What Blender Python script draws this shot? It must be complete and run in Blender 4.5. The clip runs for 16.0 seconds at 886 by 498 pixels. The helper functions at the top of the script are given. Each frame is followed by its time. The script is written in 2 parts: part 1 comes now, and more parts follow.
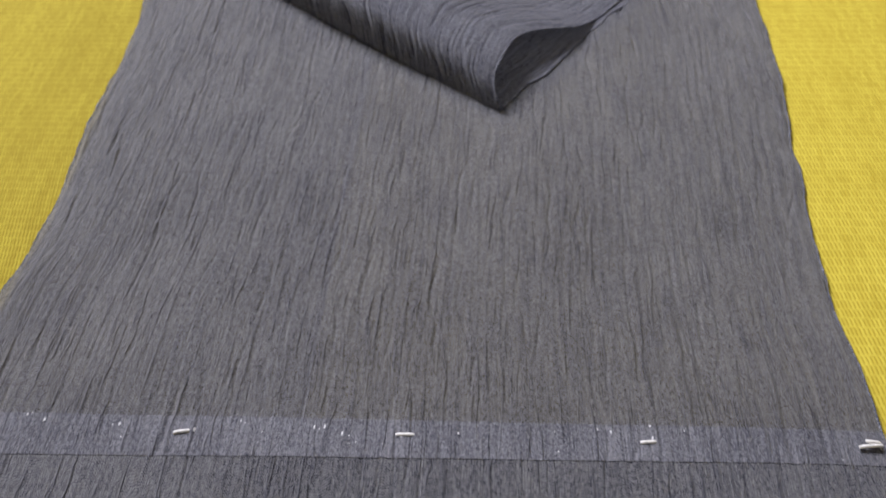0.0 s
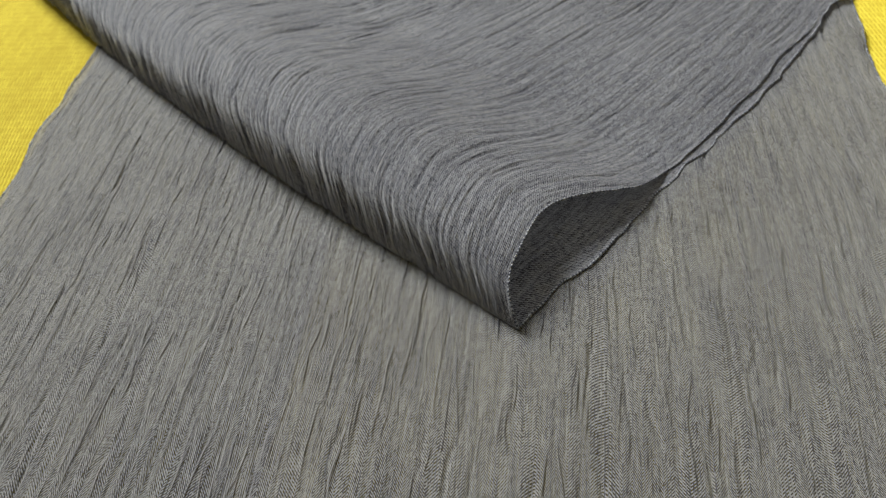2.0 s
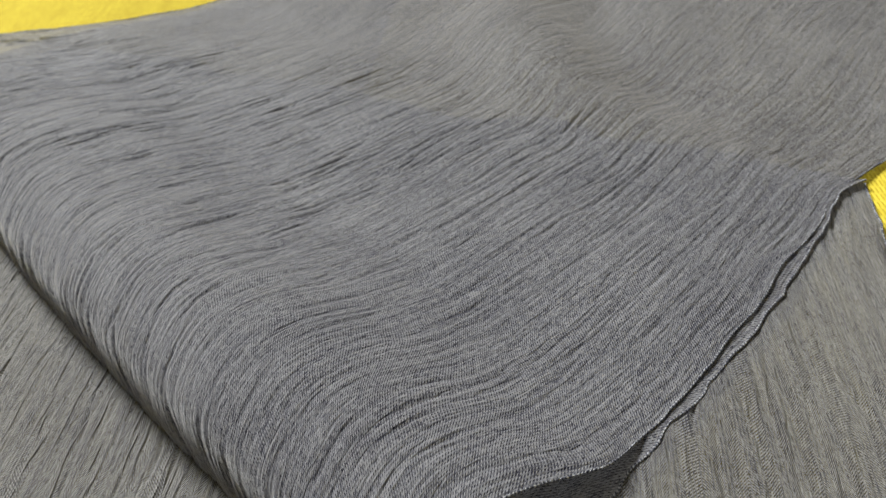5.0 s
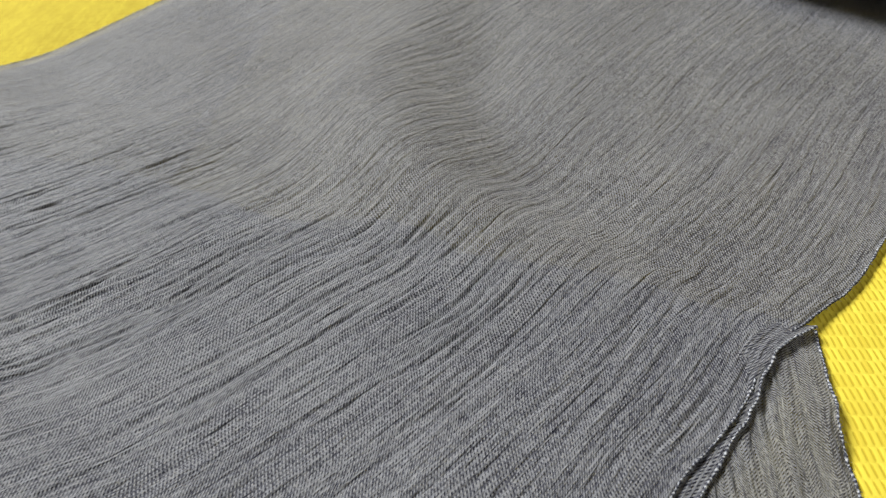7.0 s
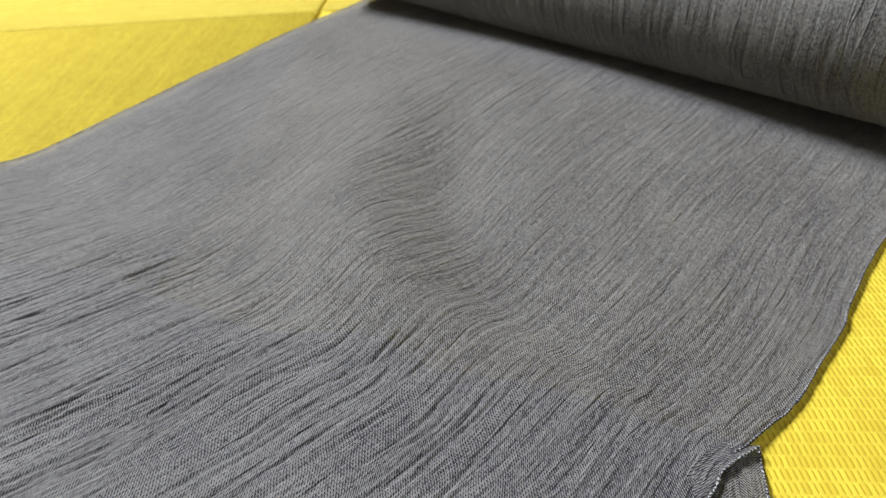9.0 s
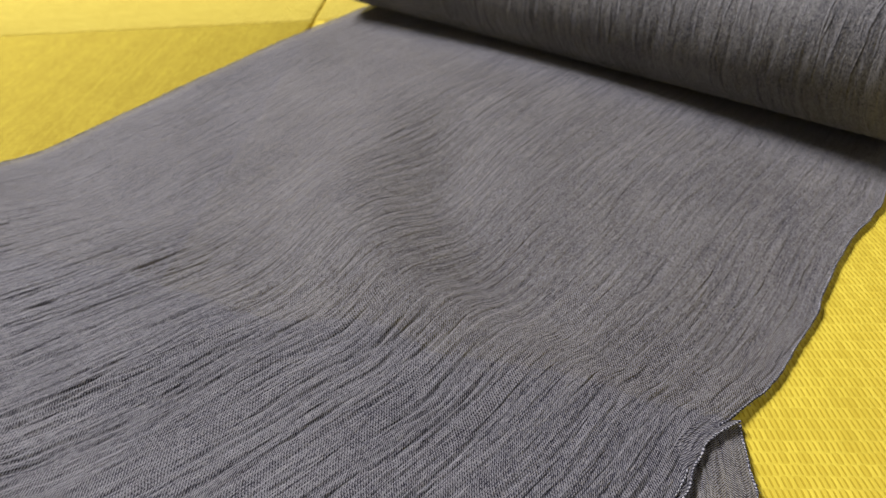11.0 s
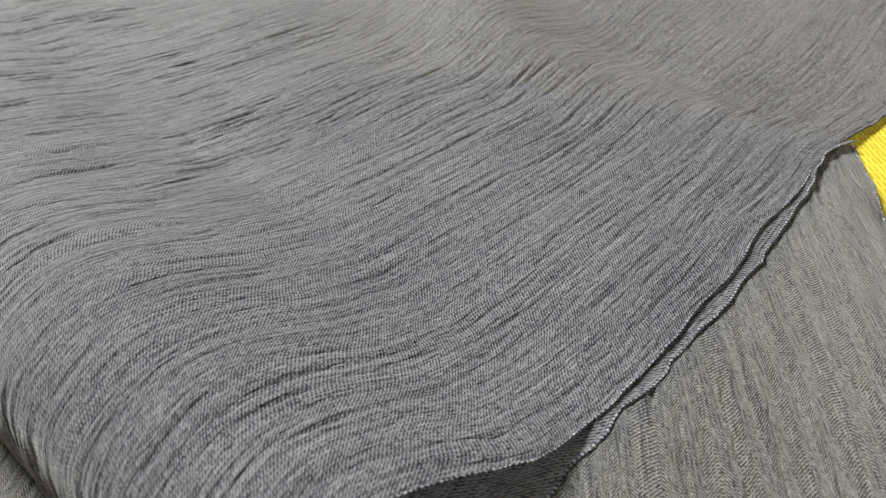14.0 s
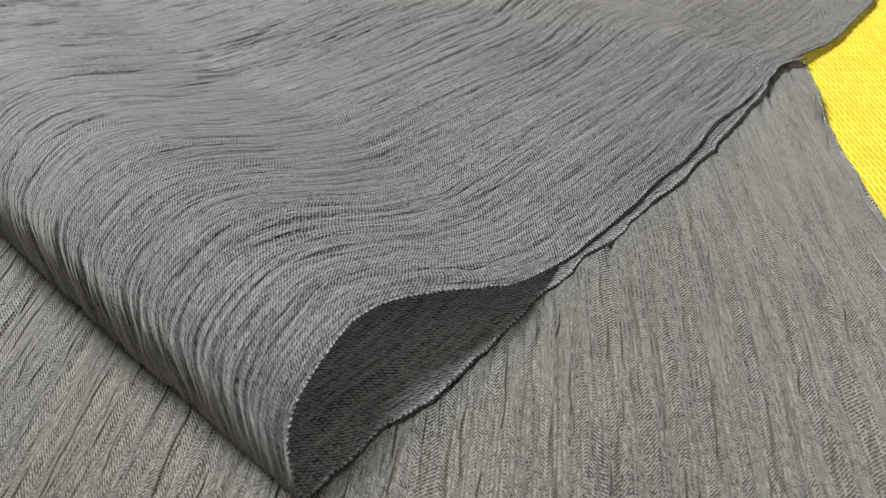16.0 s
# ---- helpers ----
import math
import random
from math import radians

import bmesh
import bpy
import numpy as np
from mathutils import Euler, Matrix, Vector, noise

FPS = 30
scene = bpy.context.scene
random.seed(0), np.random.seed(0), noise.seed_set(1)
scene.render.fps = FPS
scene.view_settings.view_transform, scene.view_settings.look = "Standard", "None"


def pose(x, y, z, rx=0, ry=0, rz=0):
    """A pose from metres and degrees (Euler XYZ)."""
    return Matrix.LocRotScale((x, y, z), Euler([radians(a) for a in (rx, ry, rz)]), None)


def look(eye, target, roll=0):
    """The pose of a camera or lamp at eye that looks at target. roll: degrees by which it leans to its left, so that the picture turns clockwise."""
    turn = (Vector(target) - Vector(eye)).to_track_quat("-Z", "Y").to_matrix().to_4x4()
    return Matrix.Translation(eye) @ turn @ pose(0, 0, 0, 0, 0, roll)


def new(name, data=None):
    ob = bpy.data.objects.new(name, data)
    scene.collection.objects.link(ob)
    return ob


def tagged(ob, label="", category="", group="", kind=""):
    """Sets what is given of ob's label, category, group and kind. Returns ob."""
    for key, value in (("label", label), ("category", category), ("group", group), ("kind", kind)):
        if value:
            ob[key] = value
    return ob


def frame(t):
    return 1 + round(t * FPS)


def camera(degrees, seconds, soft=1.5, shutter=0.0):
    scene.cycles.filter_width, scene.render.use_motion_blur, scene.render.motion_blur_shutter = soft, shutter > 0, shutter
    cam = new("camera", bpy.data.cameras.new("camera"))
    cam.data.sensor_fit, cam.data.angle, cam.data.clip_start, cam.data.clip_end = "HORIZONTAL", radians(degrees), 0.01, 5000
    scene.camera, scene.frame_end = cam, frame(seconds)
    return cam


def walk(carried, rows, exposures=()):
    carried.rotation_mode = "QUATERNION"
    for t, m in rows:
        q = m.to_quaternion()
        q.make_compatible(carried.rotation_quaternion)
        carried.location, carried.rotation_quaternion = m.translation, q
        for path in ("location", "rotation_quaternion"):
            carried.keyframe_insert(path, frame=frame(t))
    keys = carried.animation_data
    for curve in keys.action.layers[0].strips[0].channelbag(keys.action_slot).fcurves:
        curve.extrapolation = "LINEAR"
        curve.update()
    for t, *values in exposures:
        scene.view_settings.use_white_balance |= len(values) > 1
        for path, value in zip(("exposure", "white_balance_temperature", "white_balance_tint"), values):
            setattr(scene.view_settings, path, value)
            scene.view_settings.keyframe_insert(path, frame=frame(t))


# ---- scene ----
cam = camera(59.8, 16.0, 1.0, 0.15)
# a small lens focused close by: the far end of the cloth is soft
cam.data.dof.use_dof, cam.data.dof.focus_distance, cam.data.dof.aperture_fstop = True, 0.225, 19.0
METRES, EYE, TILT, LEAN, TURN = 0.614, 0.296, -53.5, 3.1, 0.0
ROWS = [
    (0.0, 0.0, 0.0, 0.0, -0.0, 0.0, 0.0),
    (0.5, 0.007, 0.0779, 0.0403, 1.54, 1.86, -1.28),
    (1.0, 0.0243, 0.1491, 0.0823, 2.89, 3.15, -1.98),
    (1.5, 0.0345, 0.2133, 0.1125, 3.45, 4.12, -1.49),
    (2.0, 0.034, 0.2503, 0.1276, 3.41, 5.09, -0.47),
    (2.5, 0.0432, 0.2544, 0.1237, 3.48, 5.63, -0.14),
    (3.0, 0.0428, 0.2548, 0.1247, 3.86, 5.95, -0.52),
    (3.5, 0.0421, 0.255, 0.1231, 4.18, 6.13, -0.95),
    (4.0, 0.0404, 0.2617, 0.1301, 4.35, 6.56, -1.06),
    (4.5, 0.0529, 0.2898, 0.1833, 4.15, 8.48, -0.84),
    (5.0, 0.0718, 0.341, 0.2443, 3.8, 10.26, -0.33),
    (7.5, 0.181, 0.5027, 0.3419, 3.9, 13.17, 0.0),
    (8.0, 0.1757, 0.4982, 0.344, 3.86, 14.2, -0.04),
    (8.5, 0.1843, 0.4684, 0.3655, 3.35, 15.84, 0.15),
    (11.0, 0.1712, 0.442, 0.3462, 1.07, 17.9, 0.53),
    (11.5, 0.1589, 0.4419, 0.3255, 1.06, 17.04, 0.46),
    (12.0, 0.1428, 0.4381, 0.3024, 1.12, 16.11, 0.26),
    (12.5, 0.1262, 0.4367, 0.2801, 1.21, 15.21, -0.12),
    (13.0, 0.1154, 0.4323, 0.2554, 1.31, 14.35, -0.6),
    (13.5, 0.1068, 0.4368, 0.2353, 1.51, 13.44, -0.94),
    (14.0, 0.097, 0.4319, 0.2205, 1.51, 12.76, -1.06),
    (14.5, 0.1045, 0.4249, 0.2096, 1.41, 12.47, -1.09),
    (15.0, 0.1074, 0.4127, 0.1968, 1.2, 12.48, -1.18),
    (15.5, 0.1059, 0.3995, 0.1784, 1.21, 12.39, -1.42),
    (16.0, 0.1039, 0.3956, 0.1527, 1.2, 12.22, -1.7),
]
# brightness and white balance as the clip's camera sets them on the way
EXPOSURES = [
    (0.0, -0.69, 5650, 20), (0.6, -0.70, 5750, 18), (1.2, -0.64, 6200, 13), (1.6, -0.45, 6150, 5), (3.0, -0.27, 6200, 5),
    (4.2, -0.27, 6200, 5), (4.6, -0.38, 6300, 6), (5.0, -0.31, 6250, 6), (7.5, -0.27, 6150, 6), (8.6, -0.30, 6150, 6), (10.6, -0.58, 6200, 17),
    (11.5, -0.66, 6200, 17), (12.1, -0.62, 6200, 14), (12.5, -0.46, 6300, 5), (13.2, -0.25, 6250, 7), (16.0, -0.10, 6350, 5),
]
walk(cam, [(t, pose(0, 0, EYE, TILT, LEAN, TURN) @ pose(METRES * x, METRES * y, METRES * z, 90 + pitch, roll, yaw)) for t, x, y, z, yaw, pitch, roll in ROWS], EXPOSURES)

# ---------------------------------------------------------------- light
world = bpy.data.worlds.new("room_air")
scene.world = world
world.use_nodes = True
world.node_tree.nodes["Background"].inputs[0].default_value = (0.9, 0.95, 1.0, 1)
world.node_tree.nodes["Background"].inputs[1].default_value = 0.02

lamp_data = bpy.data.lights.new("ceiling_lamp", "AREA")
lamp_data.shape, lamp_data.size, lamp_data.energy, lamp_data.color = "DISK", 1.2, 335, (1.0, 0.985, 0.96)
lamp = new("ceiling_lamp", lamp_data)
lamp.matrix_world = look((-1.35, 2.25, 2.40), (0, 0.6, 0))


# ---------------------------------------------------------------- material helpers
class Nodes:
    """Small wrapper to write node trees in few words."""

    def __init__(self, name):
        self.mat = bpy.data.materials.new(name)
        self.mat.use_nodes = True
        self.tree = self.mat.node_tree
        self.tree.nodes.clear()
        self.out = self.tree.nodes.new("ShaderNodeOutputMaterial")

    def put(self, socket, value):
        if isinstance(value, bpy.types.NodeSocket):
            self.tree.links.new(value, socket)
        else:
            socket.default_value = value

    def node(self, kind, ins=(), **props):
        n = self.tree.nodes.new("ShaderNode" + kind)
        for key, value in props.items():
            setattr(n, key, value)
        for key, value in dict(ins).items():
            self.put(n.inputs[key], value)
        return n

    def math(self, op, a, b=0.0, c=0.0):
        return self.node("Math", {0: a, 1: b, 2: c}, operation=op).outputs[0]

    def mix(self, f, a, b):
        n = self.node("Mix", data_type="RGBA")
        self.put(n.inputs[0], f)
        self.put(n.inputs[6], a)
        self.put(n.inputs[7], b)
        return n.outputs[2]

    def noise(self, vec, scale, detail=3.0, rough=0.55):
        return self.node("TexNoise", {"Vector": vec, "Scale": scale, "Detail": detail, "Roughness": rough}).outputs[0]

    def ramp(self, v, lo, hi, a=0.0, b=1.0):
        return self.node("MapRange", {0: v, 1: lo, 2: hi, 3: a, 4: b}).outputs[0]

    def uv(self):
        sep = self.node("SeparateXYZ", {0: self.node("UVMap", uv_map="cloth").outputs[0]})
        return sep.outputs[0], sep.outputs[1]

    def xyz(self, x, y, z=0.0):
        return self.node("CombineXYZ", {0: x, 1: y, 2: z}).outputs[0]

    def bump(self, height, strength, distance):
        return self.node("Bump", {"Height": height, "Strength": strength, "Distance": distance}).outputs[0]

    def end(self, shader):
        self.tree.links.new(shader, self.out.inputs[0])
        return self.mat


def cloth_material(name, dark, pale, sheer, gloss=0.6, flecks=0.0, nips=1.0, pitch=0.00064, bite=1.0, slubs=2.2, column=0.0034, steep=1.5):
    """Sheer crinkled twill: herringbone of dark and pale threads, thin enough to let some light through."""
    m = Nodes(name)
    u, v = m.uv()
    wob = m.noise(m.xyz(m.math("MULTIPLY", u, 90), m.math("MULTIPLY", v, 25)), 1.0, 2)
    slow = m.noise(m.xyz(m.math("MULTIPLY", u, 60), m.math("MULTIPLY", v, 9)), 1.0, 1)
    wob = m.math("ADD", wob, m.math("MULTIPLY", slow, 4.0))
    # twill that turns about at each column
    col = m.math("PINGPONG", m.math("ADD", u, m.math("MULTIPLY", wob, 0.0025)), column)
    ph = m.math("ADD", v, m.math("MULTIPLY", col, steep))
    twill = m.math("SINE", m.math("MULTIPLY", ph, 2 * math.pi / pitch))
    warp = m.math("SINE", m.math("MULTIPLY", u, 2 * math.pi / 0.00104))
    stitch = m.math("MULTIPLY", twill, m.math("ADD", m.math("MULTIPLY", warp, 0.5), 0.5))
    cell = m.xyz(m.math("FLOOR", m.math("DIVIDE", u, 0.00052)), m.math("FLOOR", m.math("DIVIDE", ph, pitch)))
    speck = m.node("TexWhiteNoise", {"Vector": cell}, noise_dimensions="2D").outputs[0]
    weave = m.math("ADD", m.math("MULTIPLY", stitch, 0.64 * bite), m.ramp(speck, 0.0, 1.0, -0.34, 0.34))
    fuzz = m.noise(m.xyz(m.math("MULTIPLY", u, 1500), m.math("MULTIPLY", v, 700)), 1.0, 2, 0.6)
    slub = m.noise(m.xyz(m.math("MULTIPLY", u, 400), m.math("MULTIPLY", v, 24)), 1.0, 4, 0.65)
    cloud = m.noise(m.xyz(m.math("MULTIPLY", u, 22), m.math("MULTIPLY", v, 16)), 1.0, 3)
    bars = m.noise(m.xyz(m.math("MULTIPLY", u, 12), m.math("MULTIPLY", v, 330)), 1.0, 2)
    f = m.math("ADD", weave, m.ramp(slub, 0.25, 0.75, 0.15, 0.85))
    f = m.math("ADD", f, m.ramp(fuzz, 0.3, 0.7, -0.28, 0.28))
    f = m.math("ADD", f, m.ramp(cloud, 0.3, 0.7, -0.14, 0.14))
    f = m.math("ADD", f, m.ramp(bars, 0.3, 0.7, -0.04, 0.04))
    f = m.node("Clamp", {0: f}).outputs[0]
    colour = m.mix(f, (*dark, 1), (*pale, 1))
    # sparkle of the threads, painted as small pale flecks
    if flecks:
        cell = m.node("TexVoronoi", {"Vector": m.xyz(m.math("MULTIPLY", u, 330), m.math("MULTIPLY", v, 150)), "Scale": 1.0}).outputs[0]
        glint = m.math("MULTIPLY", m.math("LESS_THAN", cell, 0.13), m.math("GREATER_THAN", m.noise(m.xyz(m.math("MULTIPLY", u, 70), m.math("MULTIPLY", v, 90)), 1.0, 1), 0.56))
        colour = m.mix(m.math("MULTIPLY", glint, flecks), colour, (0.7, 0.68, 0.64, 1))
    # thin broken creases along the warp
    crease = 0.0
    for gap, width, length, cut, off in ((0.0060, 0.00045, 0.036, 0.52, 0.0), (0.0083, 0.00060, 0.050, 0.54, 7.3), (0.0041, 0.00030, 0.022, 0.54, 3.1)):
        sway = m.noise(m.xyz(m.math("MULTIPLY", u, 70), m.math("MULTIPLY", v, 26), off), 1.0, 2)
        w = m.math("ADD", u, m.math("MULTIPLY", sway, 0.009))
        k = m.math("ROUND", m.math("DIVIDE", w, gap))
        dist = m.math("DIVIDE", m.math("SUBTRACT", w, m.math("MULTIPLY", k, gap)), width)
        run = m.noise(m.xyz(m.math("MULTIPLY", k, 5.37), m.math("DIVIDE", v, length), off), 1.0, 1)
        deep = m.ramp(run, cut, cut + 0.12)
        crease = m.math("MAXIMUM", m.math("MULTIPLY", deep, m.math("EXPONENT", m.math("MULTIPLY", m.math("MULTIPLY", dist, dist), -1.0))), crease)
    # shade inside the creases is mixed into the colour, towards the dark thread
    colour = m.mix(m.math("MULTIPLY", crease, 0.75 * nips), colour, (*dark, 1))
    height = m.math("ADD", m.math("MULTIPLY", weave, 0.1), m.math("MULTIPLY", slub, slubs))
    height = m.math("SUBTRACT", height, m.math("MULTIPLY", crease, 2.5 * nips))
    height = m.math("ADD", height, m.math("MULTIPLY", fuzz, 0.6))
    normal = m.bump(height, 0.8, 0.0008)
    skin = m.node("BsdfPrincipled", {"Base Color": colour, "Roughness": gloss, "Normal": normal, "Specular IOR Level": 0.2,
                                     "Sheen Weight": 0.30, "Sheen Roughness": 0.45, "Sheen Tint": (1.0, 0.98, 0.98, 1)}).outputs[0]
    gap = m.node("BsdfTransparent").outputs[0]
    thin = m.math("ADD", sheer, m.ramp(slub, 0.3, 0.7, -0.05, 0.05))
    return m.end(m.node("MixShader", {0: thin, 1: skin, 2: gap}).outputs[0])


def thread_material(name, colour, rough=0.6):
    m = Nodes(name)
    p = m.node("TexCoord").outputs["Object"]
    n = m.noise(p, 900, 3)
    c = m.mix(m.ramp(n, 0.3, 0.7), (*[k * 0.65 for k in colour], 1), (*colour, 1))
    return m.end(m.node("BsdfPrincipled", {"Base Color": c, "Roughness": rough, "Normal": m.bump(n, 0.5, 0.0003)}).outputs[0])


def tatami_material(name, low, high):
    """Woven rush: reeds 1.8 mm wide along v, bound in courses along u."""
    m = Nodes(name)
    u, v = m.uv()
    drift = m.math("MULTIPLY", m.noise(m.xyz(m.math("MULTIPLY", u, 30), m.math("MULTIPLY", v, 30)), 1.0, 2), 0.002)
    course = m.math("DIVIDE", m.math("ADD", v, m.math("MULTIPLY", drift, 0.4)), 0.0046)
    odd = m.math("MULTIPLY", m.math("MODULO", m.math("FLOOR", course), 2.0), 0.5)
    lean = m.math("MULTIPLY", m.math("FRACT", course), 0.3)
    reed = m.math("ADD", m.math("ADD", m.math("DIVIDE", m.math("ADD", u, drift), 0.0018), odd), lean)
    rx = m.math("SUBTRACT", m.math("FRACT", reed), 0.5)
    ry = m.math("SUBTRACT", m.math("FRACT", course), 0.5)
    dome = m.math("SUBTRACT", 1.0, m.math("ADD", m.math("MULTIPLY", m.math("MULTIPLY", rx, rx), 3.2), m.math("MULTIPLY", m.math("MULTIPLY", ry, ry), 1.0)))
    idv = m.xyz(m.math("FLOOR", reed), m.math("FLOOR", course))
    each = m.node("TexWhiteNoise", {"Vector": idv}, noise_dimensions="2D").outputs[0]
    strand = m.node("TexWhiteNoise", {"W": m.math("FLOOR", m.math("DIVIDE", u, 0.0027))}, noise_dimensions="1D").outputs[0]
    cloud = m.noise(m.xyz(m.math("MULTIPLY", u, 28), m.math("MULTIPLY", v, 40)), 1.0, 4)
    f = m.math("ADD", m.math("MULTIPLY", each, 0.35), m.math("MULTIPLY", strand, 0.2))
    f = m.math("ADD", f, m.math("MULTIPLY", cloud, 0.5))
    # shade in the slits between reeds, darkened into the rush colour
    slit_shade = m.ramp(m.math("ABSOLUTE", rx), 0.26, 0.44, 0.0, 1.0)
    slit_shade = m.math("MULTIPLY", slit_shade, m.ramp(m.math("ABSOLUTE", ry), 0.25, 0.45, 1.0, 0.0))
    f = m.math("SUBTRACT", f, slit_shade)
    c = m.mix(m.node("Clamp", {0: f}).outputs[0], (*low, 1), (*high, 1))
    height = m.math("ADD", dome, m.math("MULTIPLY", each, 0.2))
    return m.end(m.node("BsdfPrincipled", {"Base Color": c, "Roughness": 0.85, "Specular IOR Level": 0.1, "Normal": m.bump(height, 0.45, 0.0006)}).outputs[0])


def plain_material(name, colour, rough, scale, amount=0.12, depth=0.0006):
    m = Nodes(name)
    p = m.node("TexCoord").outputs["Object"]
    a, b = m.noise(p, scale, 4), m.noise(p, scale * 0.06, 3)
    f = m.math("ADD", m.ramp(a, 0.3, 0.7, 0, 0.5), m.ramp(b, 0.3, 0.7, 0, 0.5))
    c = m.mix(f, (*[k * (1 - amount) for k in colour], 1), (*colour, 1))
    return m.end(m.node("BsdfPrincipled", {"Base Color": c, "Roughness": rough, "Normal": m.bump(a, 0.4, depth)}).outputs[0])


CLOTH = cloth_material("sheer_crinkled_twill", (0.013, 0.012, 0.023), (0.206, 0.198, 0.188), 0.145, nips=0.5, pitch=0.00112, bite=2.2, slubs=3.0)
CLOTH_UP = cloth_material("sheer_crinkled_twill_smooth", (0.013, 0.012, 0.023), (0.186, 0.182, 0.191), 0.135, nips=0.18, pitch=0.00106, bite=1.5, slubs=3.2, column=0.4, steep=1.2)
# the band's sheen and sparkle are put into its colour: paler threads, flecks
BAND = cloth_material("woven_end_band", (0.030, 0.029, 0.038), (0.230, 0.222, 0.228), 0.1, 0.4, 0.9, nips=0.4)
ROLLED = cloth_material("rolled_twill", (0.016, 0.016, 0.022), (0.195, 0.19, 0.19), 0.0, nips=0.4)


def selvedge_material():
    """Binding yarn: pale and dark turns in step along the edge."""
    m = Nodes("selvedge_yarn")
    u, v = m.uv()
    n = m.noise(m.xyz(m.math("MULTIPLY", u, 900), m.math("MULTIPLY", v, 260)), 1.0, 3)
    turn = m.math("SINE", m.math("ADD", m.math("MULTIPLY", v, 2 * math.pi / 0.0014), m.math("MULTIPLY", n, 16)))
    f = m.node("Clamp", {0: m.math("ADD", m.math("MULTIPLY", turn, 0.45), m.ramp(n, 0.35, 0.65, -0.1, 0.5))}).outputs[0]
    c = m.mix(f, (0.02, 0.02, 0.034, 1), (0.42, 0.42, 0.44, 1))
    return m.end(m.node("BsdfPrincipled", {"Base Color": c, "Roughness": 0.7, "Normal": m.bump(turn, 0.6, 0.0003)}).outputs[0])


SELVEDGE = selvedge_material()
FIBRE = thread_material("frayed_fibre", (0.20, 0.20, 0.22), 0.8)
BASTING = thread_material("basting_cotton", (0.78, 0.74, 0.66))
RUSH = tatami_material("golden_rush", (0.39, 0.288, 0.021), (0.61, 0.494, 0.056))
# left mats: colour darkened to offset the lamp's stronger light on that side
RUSH_DIMMED = tatami_material("golden_rush_dimmed", (0.33, 0.243, 0.0190), (0.53, 0.428, 0.043))
# turned mats: the brighter reflection of their reeds is put into the colour
RUSH_LIT = tatami_material("golden_rush_lit", (0.47, 0.357, 0.046), (0.67, 0.562, 0.095))
# grey rather than white, so that the unseen walls bounce less light
PLASTER = plain_material("wall_plaster", (0.36, 0.355, 0.36), 0.9, 60)
BOARD = plain_material("subfloor_board", (0.35, 0.26, 0.17), 0.7, 40)
PAPER = plain_material("paper_tube", (0.55, 0.47, 0.36), 0.8, 200)


# ---------------------------------------------------------------- mesh helpers
def vnoise(x, y, seed):
    """Smooth value noise, 0 to 1, on arrays."""
    table = np.random.RandomState(seed).rand(256, 256)
    xi, yi = np.floor(x).astype(int), np.floor(y).astype(int)
    fx, fy = x - xi, y - yi
    fx, fy = fx * fx * fx * (fx * (6 * fx - 15) + 10), fy * fy * fy * (fy * (6 * fy - 15) + 10)
    a, b = table[xi % 256, yi % 256], table[(xi + 1) % 256, yi % 256]
    c, d = table[xi % 256, (yi + 1) % 256], table[(xi + 1) % 256, (yi + 1) % 256]
    return (a * (1 - fx) + b * fx) * (1 - fy) + (c * (1 - fx) + d * fx) * fy


def furrows(u, v, gap, width, length, share, seed):
    """Depth, 0 to 1, of broken furrows that run along v, one about every gap."""
    w = u + 0.006 * (vnoise(u / 0.06, v / 0.09, seed) - 0.5) + 0.9 * gap * (vnoise(u / (2.2 * gap), v / (0.9 * length), seed + 1) - 0.5)
    k = np.round(w / gap)
    kick = (vnoise(k * 5.37 + 0.5, v / (0.8 * length) + k * 3.1, seed + 2) - 0.5) * 0.7 * gap
    dist = w - k * gap - kick
    deep = np.clip((vnoise(k * 7.13 + 0.5, v / length + k * 11.7, seed + 3) - (1 - share)) / (0.6 * share), 0, 1)
    return deep * np.exp(-(dist / width) ** 2)


def creases(u, v, seed, body=1.0, nips=0.5, tight=1.0, short=1.0):
    """Height of the crinkle, metres: dense shallow furrows and scattered deeper nips along v."""
    u, v = u * tight, v * short
    wide = furrows(u, v, 0.0075, 0.0019, 0.042, 0.45, seed)
    main = furrows(u, v, 0.0042, 0.0011, 0.032, 0.55, seed + 10)
    fine = furrows(u, v, 0.0024, 0.0007, 0.020, 0.60, seed + 20)
    nip = furrows(u, v, 0.0078, 0.00085, 0.036, 0.36, seed + 30)
    swell = vnoise(u / 0.010, v / 0.06, seed + 40) - 0.5
    return body * (0.0004 * swell - 0.00040 * wide - 0.00075 * main - 0.00032 * fine) - nips * 0.0016 * nip + 0.0005 * body


def resample(points, q):
    """A smooth curve through points, at shares q of its length."""
    p = np.array(points, float)
    k = np.r_[p[:1] * 2 - p[1:2], p, p[-1:] * 2 - p[-2:-1]]
    fine = []
    for i in range(1, len(k) - 2):
        for s in np.linspace(0, 1, 24, endpoint=False):
            a, b, c, d = k[i - 1], k[i], k[i + 1], k[i + 2]
            fine.append(0.5 * (2 * b + (c - a) * s + (2 * a - 5 * b + 4 * c - d) * s * s + (3 * b - a - 3 * c + d) * s ** 3))
    fine = np.array(fine + [p[-1]])
    run = np.r_[0, np.cumsum(np.linalg.norm(np.diff(fine, axis=0), axis=1))]
    return np.stack([np.interp(np.asarray(q) * run[-1], run, fine[:, i]) for i in range(p.shape[1])], -1)


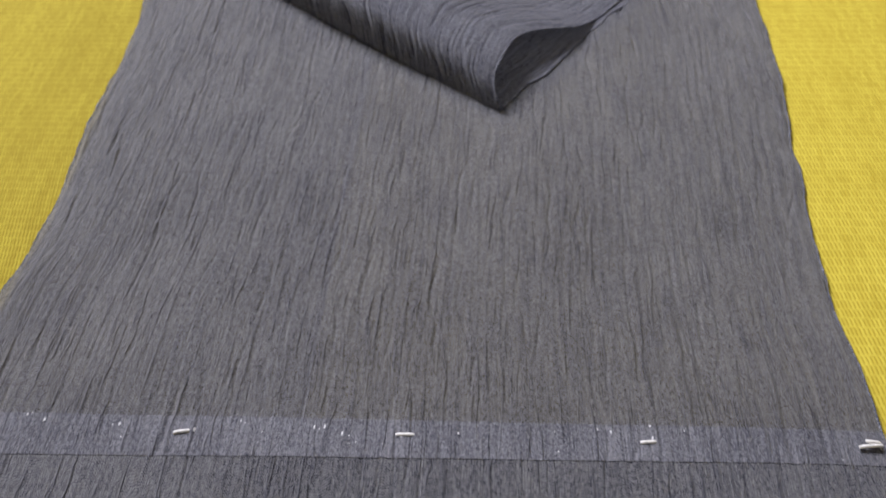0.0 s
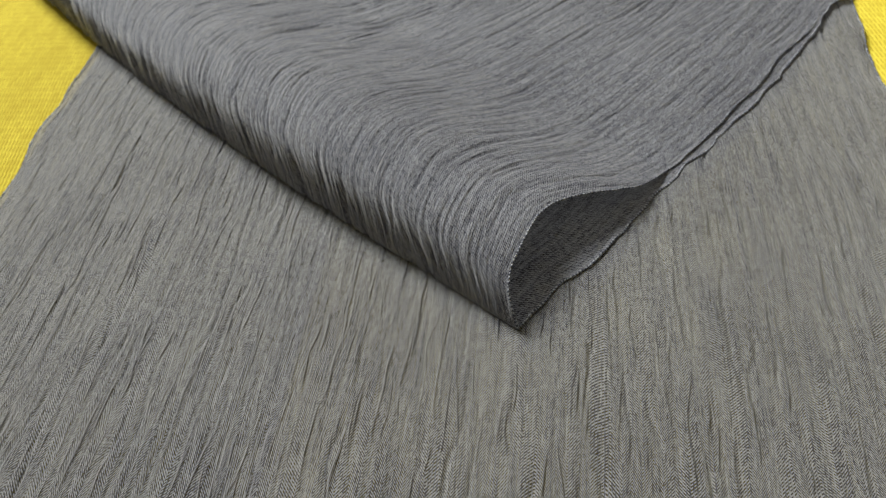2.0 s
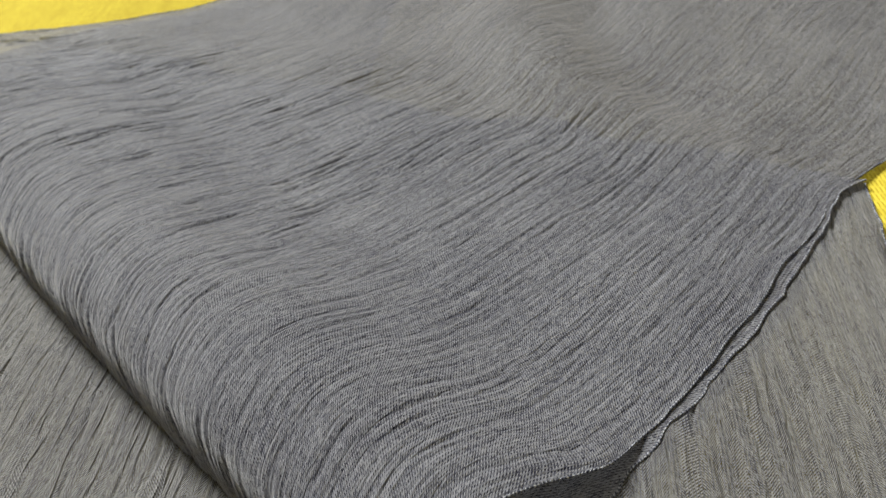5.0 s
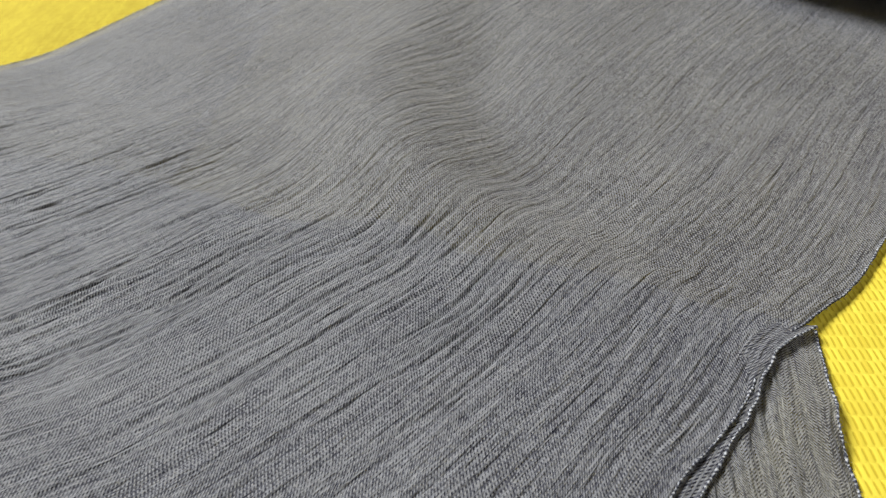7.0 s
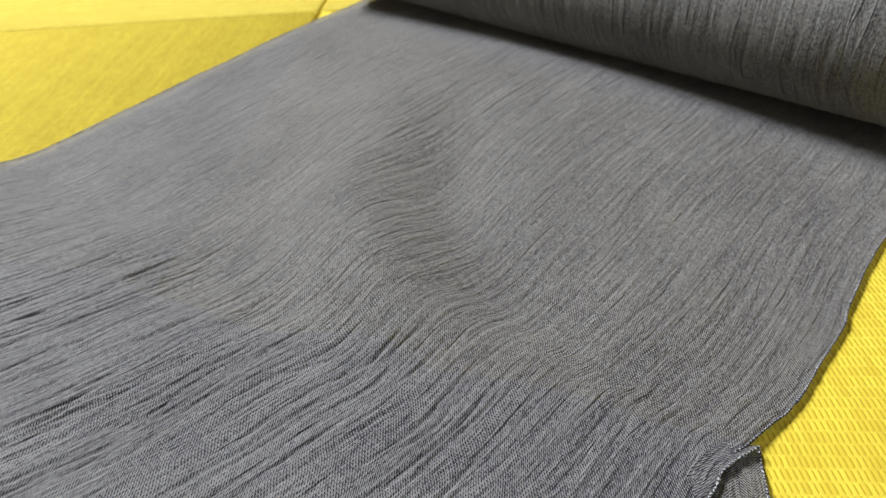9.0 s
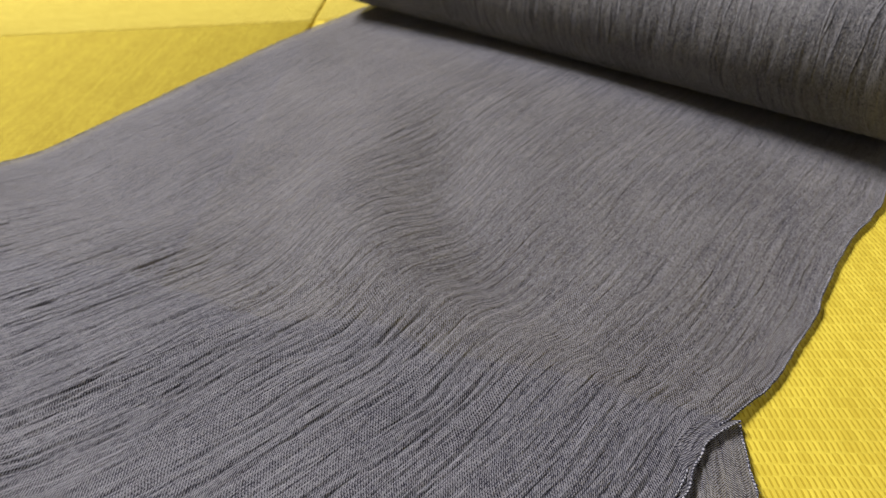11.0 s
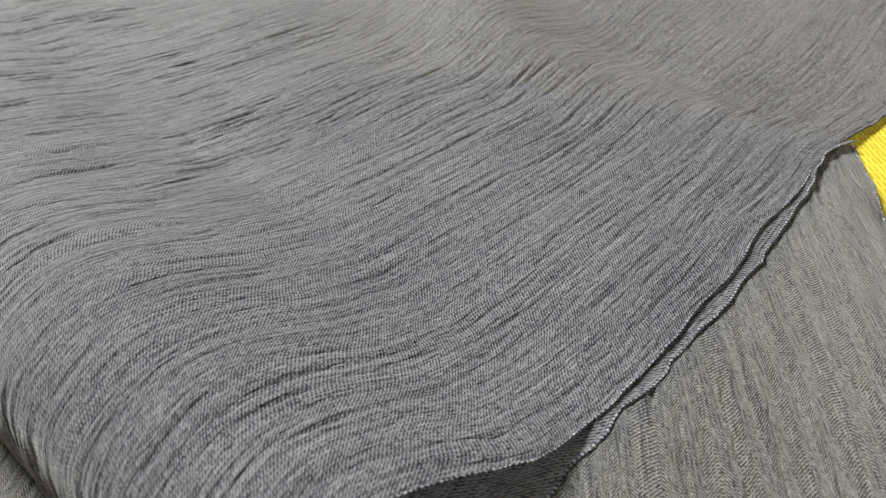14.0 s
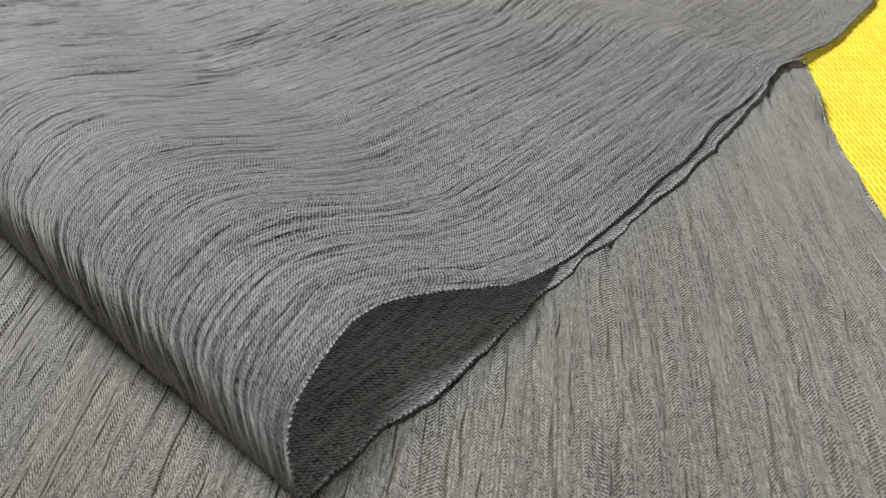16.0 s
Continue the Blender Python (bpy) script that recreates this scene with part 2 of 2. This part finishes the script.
def sheet_mesh(name, grid, uv, material):
    """A smooth mesh from a grid of places (rows, columns, 3) with cloth coordinates in metres."""
    n, k = grid.shape[:2]
    idx = np.arange(n * k).reshape(n, k)
    quads = np.stack([idx[:-1, :-1], idx[:-1, 1:], idx[1:, 1:], idx[1:, :-1]], -1).reshape(-1, 4)
    me = bpy.data.meshes.new(name)
    me.vertices.add(n * k)
    me.vertices.foreach_set("co", grid.reshape(-1).astype(np.float32))
    me.loops.add(quads.size)
    me.loops.foreach_set("vertex_index", quads.reshape(-1).astype(np.int32))
    me.polygons.add(len(quads))
    me.polygons.foreach_set("loop_start", np.arange(0, quads.size, 4, dtype=np.int32))
    me.update(calc_edges=True)
    layer = me.uv_layers.new(name="cloth")
    layer.data.foreach_set("uv", uv.reshape(-1, 2)[quads.reshape(-1)].reshape(-1).astype(np.float32))
    me.polygons.foreach_set("use_smooth", np.ones(len(quads), dtype=bool))
    me.materials.append(material)
    me.update()
    return me


def normals(grid):
    n = np.cross(np.gradient(grid, axis=1), np.gradient(grid, axis=0))
    return n / np.maximum(np.linalg.norm(n, axis=-1, keepdims=True), 1e-12)


def part(name, data, parent, label=""):
    ob = new(name, data)
    ob.parent = parent
    return tagged(ob, label)


def cord_mesh(name, line, radius, material, sides=5, rough=0.0, seed=0):
    """A thin yarn along a line of places."""
    line = np.array(line)
    t = np.gradient(line, axis=0)
    t /= np.maximum(np.linalg.norm(t, axis=1, keepdims=True), 1e-9)
    side = np.cross(t, (0, 0, 1.0))
    side /= np.maximum(np.linalg.norm(side, axis=1, keepdims=True), 1e-9)
    up = np.cross(side, t)
    r = radius * (1 + rough * (np.random.RandomState(seed).rand(len(line), 1) - 0.5))
    rows = [line + r * (math.cos(a) * side + math.sin(a) * up) for a in np.linspace(0, 2 * math.pi, sides + 1)]
    grid = np.stack(rows, 1)
    uv = np.stack(np.broadcast_arrays(np.linspace(0, 0.002, sides + 1)[None, :], np.r_[0, np.cumsum(np.linalg.norm(np.diff(line, axis=0), axis=1))][:, None]), -1)
    return sheet_mesh(name, grid, uv, material)


def box_mesh(name, x0, x1, y0, y1, z0, z1, material):
    bm = bmesh.new()
    bmesh.ops.create_cube(bm, size=1)
    for p in bm.verts:
        p.co = Vector(((x0 + x1) / 2 + p.co.x * (x1 - x0), (y0 + y1) / 2 + p.co.y * (y1 - y0), (z0 + z1) / 2 + p.co.z * (z1 - z0)))
    me = bpy.data.meshes.new(name)
    bm.to_mesh(me)
    bm.free()
    me.materials.append(material)
    return me


# ---------------------------------------------------------------- room
ROOM = pose(-0.02, 0.932, 0, 0, 0, -4.0)      # the seam between two mats runs along its x axis


def setting(name, data, label, category, m=ROOM):
    ob = new(name, data)
    ob.matrix_world = m
    return tagged(ob, label, category, kind="structure")


setting("floor", box_mesh("floor", -3.1, 3.1, -3.5, 3.5, -0.10, -0.030, BOARD), "plain wooden subfloor under rush mats", "floor")
# unseen ceiling and walls, added to close the room
setting("ceiling", box_mesh("ceiling", -3.1, 3.1, -3.5, 3.5, 3.05, 3.15, PLASTER), "plain grey plaster ceiling, added unseen", "ceiling")
setting("wall_north", box_mesh("wall_north", -3.1, 3.1, 3.5, 3.6, -0.1, 3.15, PLASTER), "plain grey plaster wall, added unseen", "wall")
setting("wall_south", box_mesh("wall_south", -3.1, 3.1, -3.6, -3.5, -0.1, 3.15, PLASTER), "plain grey plaster wall, added unseen", "wall")
setting("wall_east", box_mesh("wall_east", 3.1, 3.2, -3.6, 3.6, -0.1, 3.15, PLASTER), "plain grey plaster wall, added unseen", "wall")
setting("wall_west", box_mesh("wall_west", -3.2, -3.1, -3.6, 3.6, -0.1, 3.15, PLASTER), "plain grey plaster wall, added unseen", "wall")

MAT, COURSE = 0.88, 0.0046


def tatami_mesh(name, material):
    """A borderless square mat: rounded courses of rush on top, turned-down edges."""
    steps = 4
    n = int(round((MAT - 0.006) / COURSE)) * steps + 1
    y = np.linspace(0.003, MAT - 0.003, n)
    z = 0.00007 * (np.abs(np.sin(np.pi * (y - 0.003) / COURSE)) ** 0.7 - 1)
    y = np.r_[0.0005, 0.0005, 0.0012, y, MAT - 0.0012, MAT - 0.0005, MAT - 0.0005]
    z = np.r_[-0.03, -0.003, -0.001, z, -0.001, -0.003, -0.03]
    x = np.array([0.0005, 0.0005, 0.003, MAT / 2, MAT - 0.003, MAT - 0.0005, MAT - 0.0005])
    drop = np.array([-0.03, -0.003, 0, 0, 0, -0.003, -0.03])
    grid = np.zeros((len(y), len(x), 3))
    grid[..., 0], grid[..., 1] = x[None, :], y[:, None]
    grid[..., 2] = np.minimum(z[:, None], drop[None, :])
    uv = np.stack(np.broadcast_arrays(x[None, :], y[:, None]), -1)
    me = sheet_mesh(name, grid, uv, material)
    return me


mat_right, mat_left, mat_back = tatami_mesh("tatami_mat", RUSH), tatami_mesh("tatami_mat", RUSH_DIMMED), tatami_mesh("tatami_mat", RUSH_LIT)
for i in range(-4, 4):
    for j in range(-4, 4):
        across = j % 2 == 0
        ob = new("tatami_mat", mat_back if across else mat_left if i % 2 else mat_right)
        ob.matrix_world = ROOM @ (pose((i + 1) * MAT, j * MAT, 0, 0, 0, 90) if across else pose(i * MAT, j * MAT, 0))
        tagged(ob, "golden yellow borderless woven rush tatami mat", "tatami mat", "floor mats", "structure")

# ---------------------------------------------------------------- the bolt of cloth
WIDTH = 0.38
bolt = tagged(new("fabric_bolt"), "unrolled bolt of sheer crinkled grey twill, folded over on tatami", "fabric bolt")

# lower length: from the woven end, flat on the mat, up to a slanting turn
LOW_RIGHT = [(0.154, 0.027), (0.156, 0.12), (0.1548, 0.17), (0.1567, 0.215), (0.1617, 0.26), (0.167, 0.31), (0.171, 0.36), (0.172, 0.405), (0.1735, 0.43), (0.175, 0.455), (0.1765, 0.470), (0.1795, 0.492), (0.1815, 0.502)]
LOW_LEFT = [(-0.241, 0.012), (-0.232, 0.13), (-0.225, 0.197), (-0.218, 0.24), (-0.213, 0.31), (-0.2087, 0.39), (-0.2070, 0.44), (-0.2042, 0.50), (-0.203, 0.57), (-0.196, 0.655)]


def edge_wave(v, seed, amp=0.0013):
    return amp * (2 * vnoise(v / 0.022, v * 0 + 3.3, seed) - 1) + 0.4 * amp * (2 * vnoise(v / 0.008, v * 0 + 7.7, seed) - 1)


def lower_length():
    n, k = 420, 760
    q, s = np.linspace(0, 1, n), np.linspace(0, 1, k)
    right, left = resample(LOW_RIGHT, q), resample(LOW_LEFT, q)
    plan = right[:, None, :] * (1 - s)[None, :, None] + left[:, None, :] * s[None, :, None]
    plan[..., 0] += edge_wave(q * 0.5, 11)[:, None] * np.exp(-s / 0.03)[None, :] + edge_wave(q * 0.6, 12)[:, None] * np.exp(-(1 - s) / 0.03)[None, :]
    u = np.broadcast_to((s * WIDTH)[None, :], (n, k))
    v = np.broadcast_to((q * 0.56)[:, None], (n, k))
    z = 0.0040 + creases(u, v, 20, 0.34, 0.54, 1.25, 1.5) + 0.0012 * (vnoise(u / 0.06, v / 0.08, 40) - 0.5)
    rim = np.minimum(u, WIDTH - u)
    z = z + 0.0014 * np.exp(-rim / 0.006) * (2 * vnoise(u * 0 + 5 + (u > 0.19), v / 0.018, 31) - 0.7)
    z = np.maximum(z - 0.0022 * np.exp(-rim / 0.012), 0.0006)
    ragged = 0.022 * (vnoise(s * 7, s * 0 + 1.5, 33) - 0.75) * np.clip(s / 0.08, 0, 1)
    plan = plan + (q ** 6)[:, None, None] * ragged[None, :, None] * np.array([0.383, 0.924])
    grid = np.concatenate([plan, z[..., None]], -1)
    return grid, np.stack([u, v], -1)


low_grid, low_uv = lower_length()
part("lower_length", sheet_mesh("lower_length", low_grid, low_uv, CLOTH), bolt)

# upper length: leaves the roll, lies over the rest, folds under along a slanting edge and runs back
TIP, FAR = (0.0145, 0.3075), (-0.288, 0.588)
UP_RIGHT = [TIP, (0.0122, 0.316), (0.0155, 0.327), (0.024, 0.3435), (0.035, 0.354), (0.047, 0.361), (0.061, 0.368), (0.073, 0.380), (0.083, 0.390), (0.092, 0.399), (0.112, 0.423), (0.129, 0.445), (0.145, 0.464), (0.158, 0.481), (0.171, 0.4975), (0.178, 0.5025), (0.188, 0.512), (0.196, 0.519), (0.218, 0.545), (0.248, 0.588), (0.285, 0.631), (0.315, 0.676)]
UP_LEFT = [FAR, (-0.318, 0.635), (-0.306, 0.672), (-0.278, 0.690), (-0.239, 0.703), (-0.200, 0.711), (-0.160, 0.722), (-0.135, 0.748), (-0.096, 0.803), (-0.034, 0.886), (0.018, 0.943), (0.029, 0.957)]
BACK_RIGHT = [TIP, (0.021, 0.315), (0.032, 0.3275), (0.046, 0.3415), (0.061, 0.359), (0.0735, 0.375), (0.088, 0.390), (0.100, 0.403), (0.120, 0.4265), (0.137, 0.448), (0.149, 0.464), (0.160, 0.481), (0.173, 0.4965), (0.1805, 0.5015)]
BACK_LEFT = [FAR, (-0.300, 0.625), (-0.275, 0.655), (-0.230, 0.668), (-0.196, 0.655)]


def folded_length():
    k = 760
    s = np.linspace(0, 1, k)
    run = 0.49
    # distances behind the folded edge: dense at the bend
    d_up = np.linspace(0, 1, 470) ** 1.5
    d_back = (np.linspace(0, 1, 200) ** 1.6)[1:]

    def layer(right, left, q, seed):
        r, l = resample(right, q), resample(left, q)
        p = r[:, None, :] * (1 - s)[None, :, None] + l[:, None, :] * s[None, :, None]
        wave = edge_wave(q * run, seed)[:, None] * np.exp(-s / 0.03)[None, :] + edge_wave(q * run, seed + 1)[:, None] * np.exp(-(1 - s) / 0.03)[None, :]
        p = p + (wave * (np.minimum(1, q * 20) * np.minimum(1, (1 - q) * 15))[:, None])[..., None] * np.array([0.7, -0.7])
        sag = 0.009 * np.sin(np.pi * s)[None, :] * np.exp(-q * 8)[:, None]
        return p + sag[..., None] * np.array([-0.66, -0.75])

    up = layer(UP_RIGHT, UP_LEFT, d_up, 51)
    back = layer(BACK_RIGHT, BACK_LEFT, d_back, 51)
    S = s[None, :]
    ragged = 0.020 * (vnoise(s * 9, s * 0 + 4.5, 34) - 0.4) * np.clip(s / 0.08, 0, 1)
    back = back + (d_back ** 5)[:, None, None] * ragged[None, :, None] * np.array([0.383, 0.924])
    # heights of the upper layer
    d = d_up[:, None] * run
    reach = 0.105 + 0.03 * S
    x = np.clip(d / reach, 0, 1)
    tall = 0.0180 + 0.0060 * np.clip(S / 0.22, 0, 1) ** 0.8 - 0.006 * np.clip((S - 0.5) / 0.5, 0, 1)
    tall = tall + 0.0018 * np.sin(S * 9)
    # the bend is rounder at the open end
    steep = 0.28 + 0.30 * np.exp(-S / 0.07)
    peak = (steep / (steep + 1.2)) ** steep * (1.2 / (steep + 1.2)) ** 1.2
    loop = tall / peak * x ** steep * (1 - x) ** 1.2
    rest = np.interp(s, [0, 0.1, 0.35, 0.6, 1], [0.0050, 0.0070, 0.0075, 0.006, 0.0050])[None, :]
    X, Y = up[..., 0], up[..., 1]
    beyond = (X - 0.184) * 0.383 + (Y - 0.503) * 0.924           # distance past the slanting turn beneath
    drop = 1 / (1 + np.exp(-(beyond - 0.012) / 0.008))
    rest = rest * (1 - drop) + drop * (0.0032 + 0.008 * np.sin(np.pi * S) ** 1.5)
    # hump and valley near the roll
    mid = np.interp(Y, [0.50, 0.53, 0.575, 0.635, 0.715, 0.82], [0.16, 0.128, 0.092, 0.073, 0.072, 0.09])
    off = (X - mid) * 0.9
    fade = np.exp(-((Y - 0.63) / 0.09) ** 2)
    hump = fade * (0.0095 * np.exp(-((off + 0.030) / 0.026) ** 2) - 0.0062 * np.exp(-((off - 0.012) / 0.018) ** 2))
    base = 0.0050 + 0 * d
    z_up = base * (1 - x ** 0.5) + rest * np.minimum(1, x ** 0.7) + loop + hump
    z_up = z_up + 0.004 * (vnoise(d / 0.05 + 9, S * 5 + 2, 60) - 0.5) * np.clip(d / 0.03, 0, 1) * np.clip((0.45 - d) / 0.06, 0, 1) * np.clip(S / 0.12, 0.15, 1)
    z_up = z_up - drop * (0.0035 * np.exp(-(1 - S) / 0.02) + 0.0036 * np.exp(-S / 0.02)) * np.clip((0.47 - d) / 0.03, 0, 1)
    z_up = np.where(drop > 0.5, np.maximum(z_up, 0.0020), z_up)
    tail = np.clip((d - 0.45) / 0.04, 0, 1)
    z_up = z_up * (1 - tail) + 0.0022 * tail
    q2 = d_back[:, None]
    lift = 0.0008 * np.exp(-S / 0.08) * np.clip((q2 - 0.70) / 0.2, 0, 1) * np.clip((1 - q2) / 0.08, 0, 1)
    z_back = lift + 0.0047 + 0.0016 * np.sin(np.pi * np.clip(q2 * 2.0, 0, 1)) * (1 - np.exp(-S / 0.06)) - 0.0014 * np.clip((q2 - 0.93) / 0.07, 0, 1) ** 2
    grid = np.concatenate([np.concatenate([up, z_up[..., None]], -1)[::-1], np.concatenate([back, z_back[..., None]], -1)], 0)
    step = np.linalg.norm(np.diff(grid[:, k // 2], axis=0), axis=1)
    v = np.broadcast_to(np.r_[0, np.cumsum(step)][:, None], grid.shape[:2])
    u = np.broadcast_to((s * WIDTH)[None, :], grid.shape[:2])
    nrm = normals(grid)
    if nrm[50, k // 2, 2] < 0:
        nrm = -nrm
    # small pleats gather along the bend
    bend = np.concatenate([d_up[::-1], d_back]) * run
    gather = np.exp(-(bend / 0.020) ** 2)[:, None] * np.clip(s / 0.06, 0.2, 1)[None, :]
    h = creases(u, v, 170, 1.0, 0.24, 1.30, 1.35) - 0.0011 * gather * furrows(u, v, 0.0058, 0.0012, 0.035, 0.6, 210)
    patch = 0.60 + 0.40 * np.clip(2.2 * vnoise(u / 0.030, v / 0.060, 77) - 0.55, 0, 1)
    amp = np.concatenate([(1.15 - 0.88 * drop)[::-1], np.full((len(d_back), k), 0.7)], 0)
    amp = amp * patch * (0.65 + 0.70 * np.clip(s / 0.6, 0, 1))[None, :]
    grid = grid + nrm * (h * amp)[..., None]
    grid[..., 2] = np.maximum(grid[..., 2], 0.0012)
    return grid, np.stack([u, v], -1)


fold_grid, fold_uv = folded_length()
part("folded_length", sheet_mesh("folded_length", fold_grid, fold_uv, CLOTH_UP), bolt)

# yarns along the selvedges
for line, sd in ((low_grid[:, 0], 1), (low_grid[:, -1], 2), (fold_grid[:, 0], 3), (fold_grid[:, -1], 4)):
    part("selvedge", cord_mesh("selvedge", line, 0.00038, SELVEDGE, 5, 0.9, sd), bolt, "frayed grey selvedge yarn")


def fibre_mesh(line, inward, count, seed):
    """Short loose fibres that stand out along an edge, in one mesh."""
    rng = np.random.RandomState(seed)
    run = np.r_[0, np.cumsum(np.linalg.norm(np.diff(line, axis=0), axis=1))]
    at = np.sort(rng.rand(count)) * run[-1]
    foot = np.stack([np.interp(at, run, line[:, i]) for i in range(3)], -1)
    core = np.stack([np.interp(at, run, inward[:, i]) for i in range(3)], -1)
    out = foot - core
    out /= np.maximum(np.linalg.norm(out, axis=1, keepdims=True), 1e-9)
    way = out + rng.normal(0, 0.7, (count, 3)) * np.array([1, 1, 0.5])
    way /= np.linalg.norm(way, axis=1, keepdims=True)
    size = (0.0004 + 0.0012 * rng.rand(count, 1) ** 2)
    side = np.cross(way, (0, 0, 1.0))
    side /= np.maximum(np.linalg.norm(side, axis=1, keepdims=True), 1e-9)
    rise = np.cross(side, way)
    th = 0.00007
    a, b, c = foot + th * side, foot - th * side, foot + th * 1.5 * rise
    tip = foot + way * size
    tip[:, 2] = np.maximum(tip[:, 2], 0.0006)
    verts = np.stack([a, b, c, tip], 1).reshape(-1, 3)
    base = np.arange(count)[:, None] * 4
    faces = np.concatenate([base + f for f in ((0, 1, 3), (1, 2, 3), (2, 0, 3), (0, 2, 1))], 0)
    me = bpy.data.meshes.new("selvedge_fuzz")
    me.from_pydata(verts.tolist(), [], faces.tolist())
    me.materials.append(FIBRE)
    return me


for g, e, i, sd in ((low_grid, 0, 3, 5), (low_grid, -1, -4, 6), (fold_grid, 0, 3, 7), (fold_grid, -1, -4, 8)):
    tagged(part("selvedge_fuzz", fibre_mesh(g[:, e], g[:, i], 2600, sd), bolt, "loose grey fibres along the edge"), kind="stuff")

# the end is turned up once: a second layer, with a paler woven band along its edge
hem_y = 0.1305
hem_rows = low_grid[:, 380, 1] < hem_y
hem_grid = low_grid[hem_rows] + np.array([0, 0, 0.0004])
part("turned_hem", sheet_mesh("turned_hem", hem_grid, low_uv[hem_rows] + np.array([0.11, 0.0]), CLOTH), bolt, "doubled hem of the cloth's end")
band_rows = hem_rows & (low_grid[:, 380, 1] > hem_y - 0.017)
band_grid = low_grid[band_rows] + np.array([0, 0, 0.0007])
part("end_band", sheet_mesh("end_band", band_grid, low_uv[band_rows], BAND), bolt, "paler woven band with sparkle painted as pale flecks")

# white basting stitches across the band
for x, y, turn, size in ((-0.1227, 0.1273, 6, 0.0062), (-0.0310, 0.1238, -2, 0.0072), (0.0647, 0.1185, 2, 0.0058), (0.1487, 0.1150, 3, 0.0085), (0.1500, 0.1166, -12, 0.0050)):
    s = np.linspace(-1, 1, 13)
    line = np.stack([x + s * size / 2 * math.cos(radians(turn)), y + s * size / 2 * math.sin(radians(turn)), 0.0046 + 0.0005 * (1 - s ** 4)], -1)
    part("basting_stitch", cord_mesh("basting_stitch", line, 0.00075, BASTING, 7), bolt, "short white cotton basting stitch")

# the roll
RADIUS = 0.040
A, B = Vector((0.029, 0.955)), Vector((0.315, 0.676))


def roll_mesh():
    n, k = 210, 300
    axis = Vector((B.x - A.x, B.y - A.y, 0)).normalized()
    out = Vector((-axis.y, axis.x, 0))
    a = np.linspace(0, 2 * math.pi * 1.25, n)[:, None]
    s = np.linspace(0, 1, k)[None, :]
    u, v = s * WIDTH + 0 * a, a * RADIUS + 0 * s
    r = RADIUS - 0.0016 * (a / (2 * math.pi)) + creases(u, v, 290, 0.45, 0.15) + 0.0010 * (vnoise(u / 0.08, v / 0.06, 95) - 0.5)
    slip = 0.0022 * (vnoise(a * 2 + s * 0, 0 * a + 4.4 + s * 0, 97) - 0.5)
    ang = a - math.pi / 2
    P = A.to_3d()
    along = s * (B - A).length + slip
    grid = np.stack([P.x + axis.x * along + out.x * r * np.cos(ang), P.y + axis.y * along + out.y * r * np.cos(ang), RADIUS + 0.0028 + r * np.sin(ang)], -1)
    return sheet_mesh("roll", grid, np.stack([u, v], -1), ROLLED)


roll = part("roll", roll_mesh(), bolt, "thick roll of crinkled grey cloth")


def spiral_mesh(end):
    """The wound layers seen at an end of the roll."""
    axis = Vector((B.x - A.x, B.y - A.y, 0)).normalized()
    out = Vector((-axis.y, axis.x, 0))
    a = np.linspace(0, 2 * math.pi * 14, 700)[:, None]
    r = 0.018 + (RADIUS - 0.0025 - 0.018) * a / a.max()
    w = np.array([0.0, 0.012])[None, :]
    base = (A if end == 0 else B).to_3d()
    sign = 1 if end == 0 else -1
    jut = sign * (w + 0.001 * vnoise(a * 1.5, a * 0, 99 + end))
    grid = np.stack([base.x + axis.x * jut + out.x * r * np.cos(a), base.y + axis.y * jut + out.y * r * np.cos(a), RADIUS + 0.0028 + r * np.sin(a) + 0 * jut], -1)
    return sheet_mesh("wound_layers", grid, np.stack(np.broadcast_arrays(w, a * 0.03), -1), ROLLED)


def tube_mesh():
    axis = Vector((B.x - A.x, B.y - A.y, 0)).normalized()
    out = Vector((-axis.y, axis.x, 0))
    a = np.linspace(0, 2 * math.pi, 49)[:, None]
    prof_s = np.array([0.004, 0.004, 0.376, 0.376, 0.004])[None, :]
    prof_r = np.array([0.0175, 0.0150, 0.0150, 0.0175, 0.0175])[None, :]
    grid = np.stack([A.x + axis.x * prof_s + out.x * prof_r * np.cos(a), A.y + axis.y * prof_s + out.y * prof_r * np.cos(a), RADIUS + 0.0028 + prof_r * np.sin(a)], -1)
    return sheet_mesh("core_tube", grid, np.stack(np.broadcast_arrays(prof_s, a * 0.017), -1), PAPER)


part("wound_layers", spiral_mesh(0), roll)
part("wound_layers", spiral_mesh(1), roll)
part("core_tube", tube_mesh(), roll, "plain paper core tube")
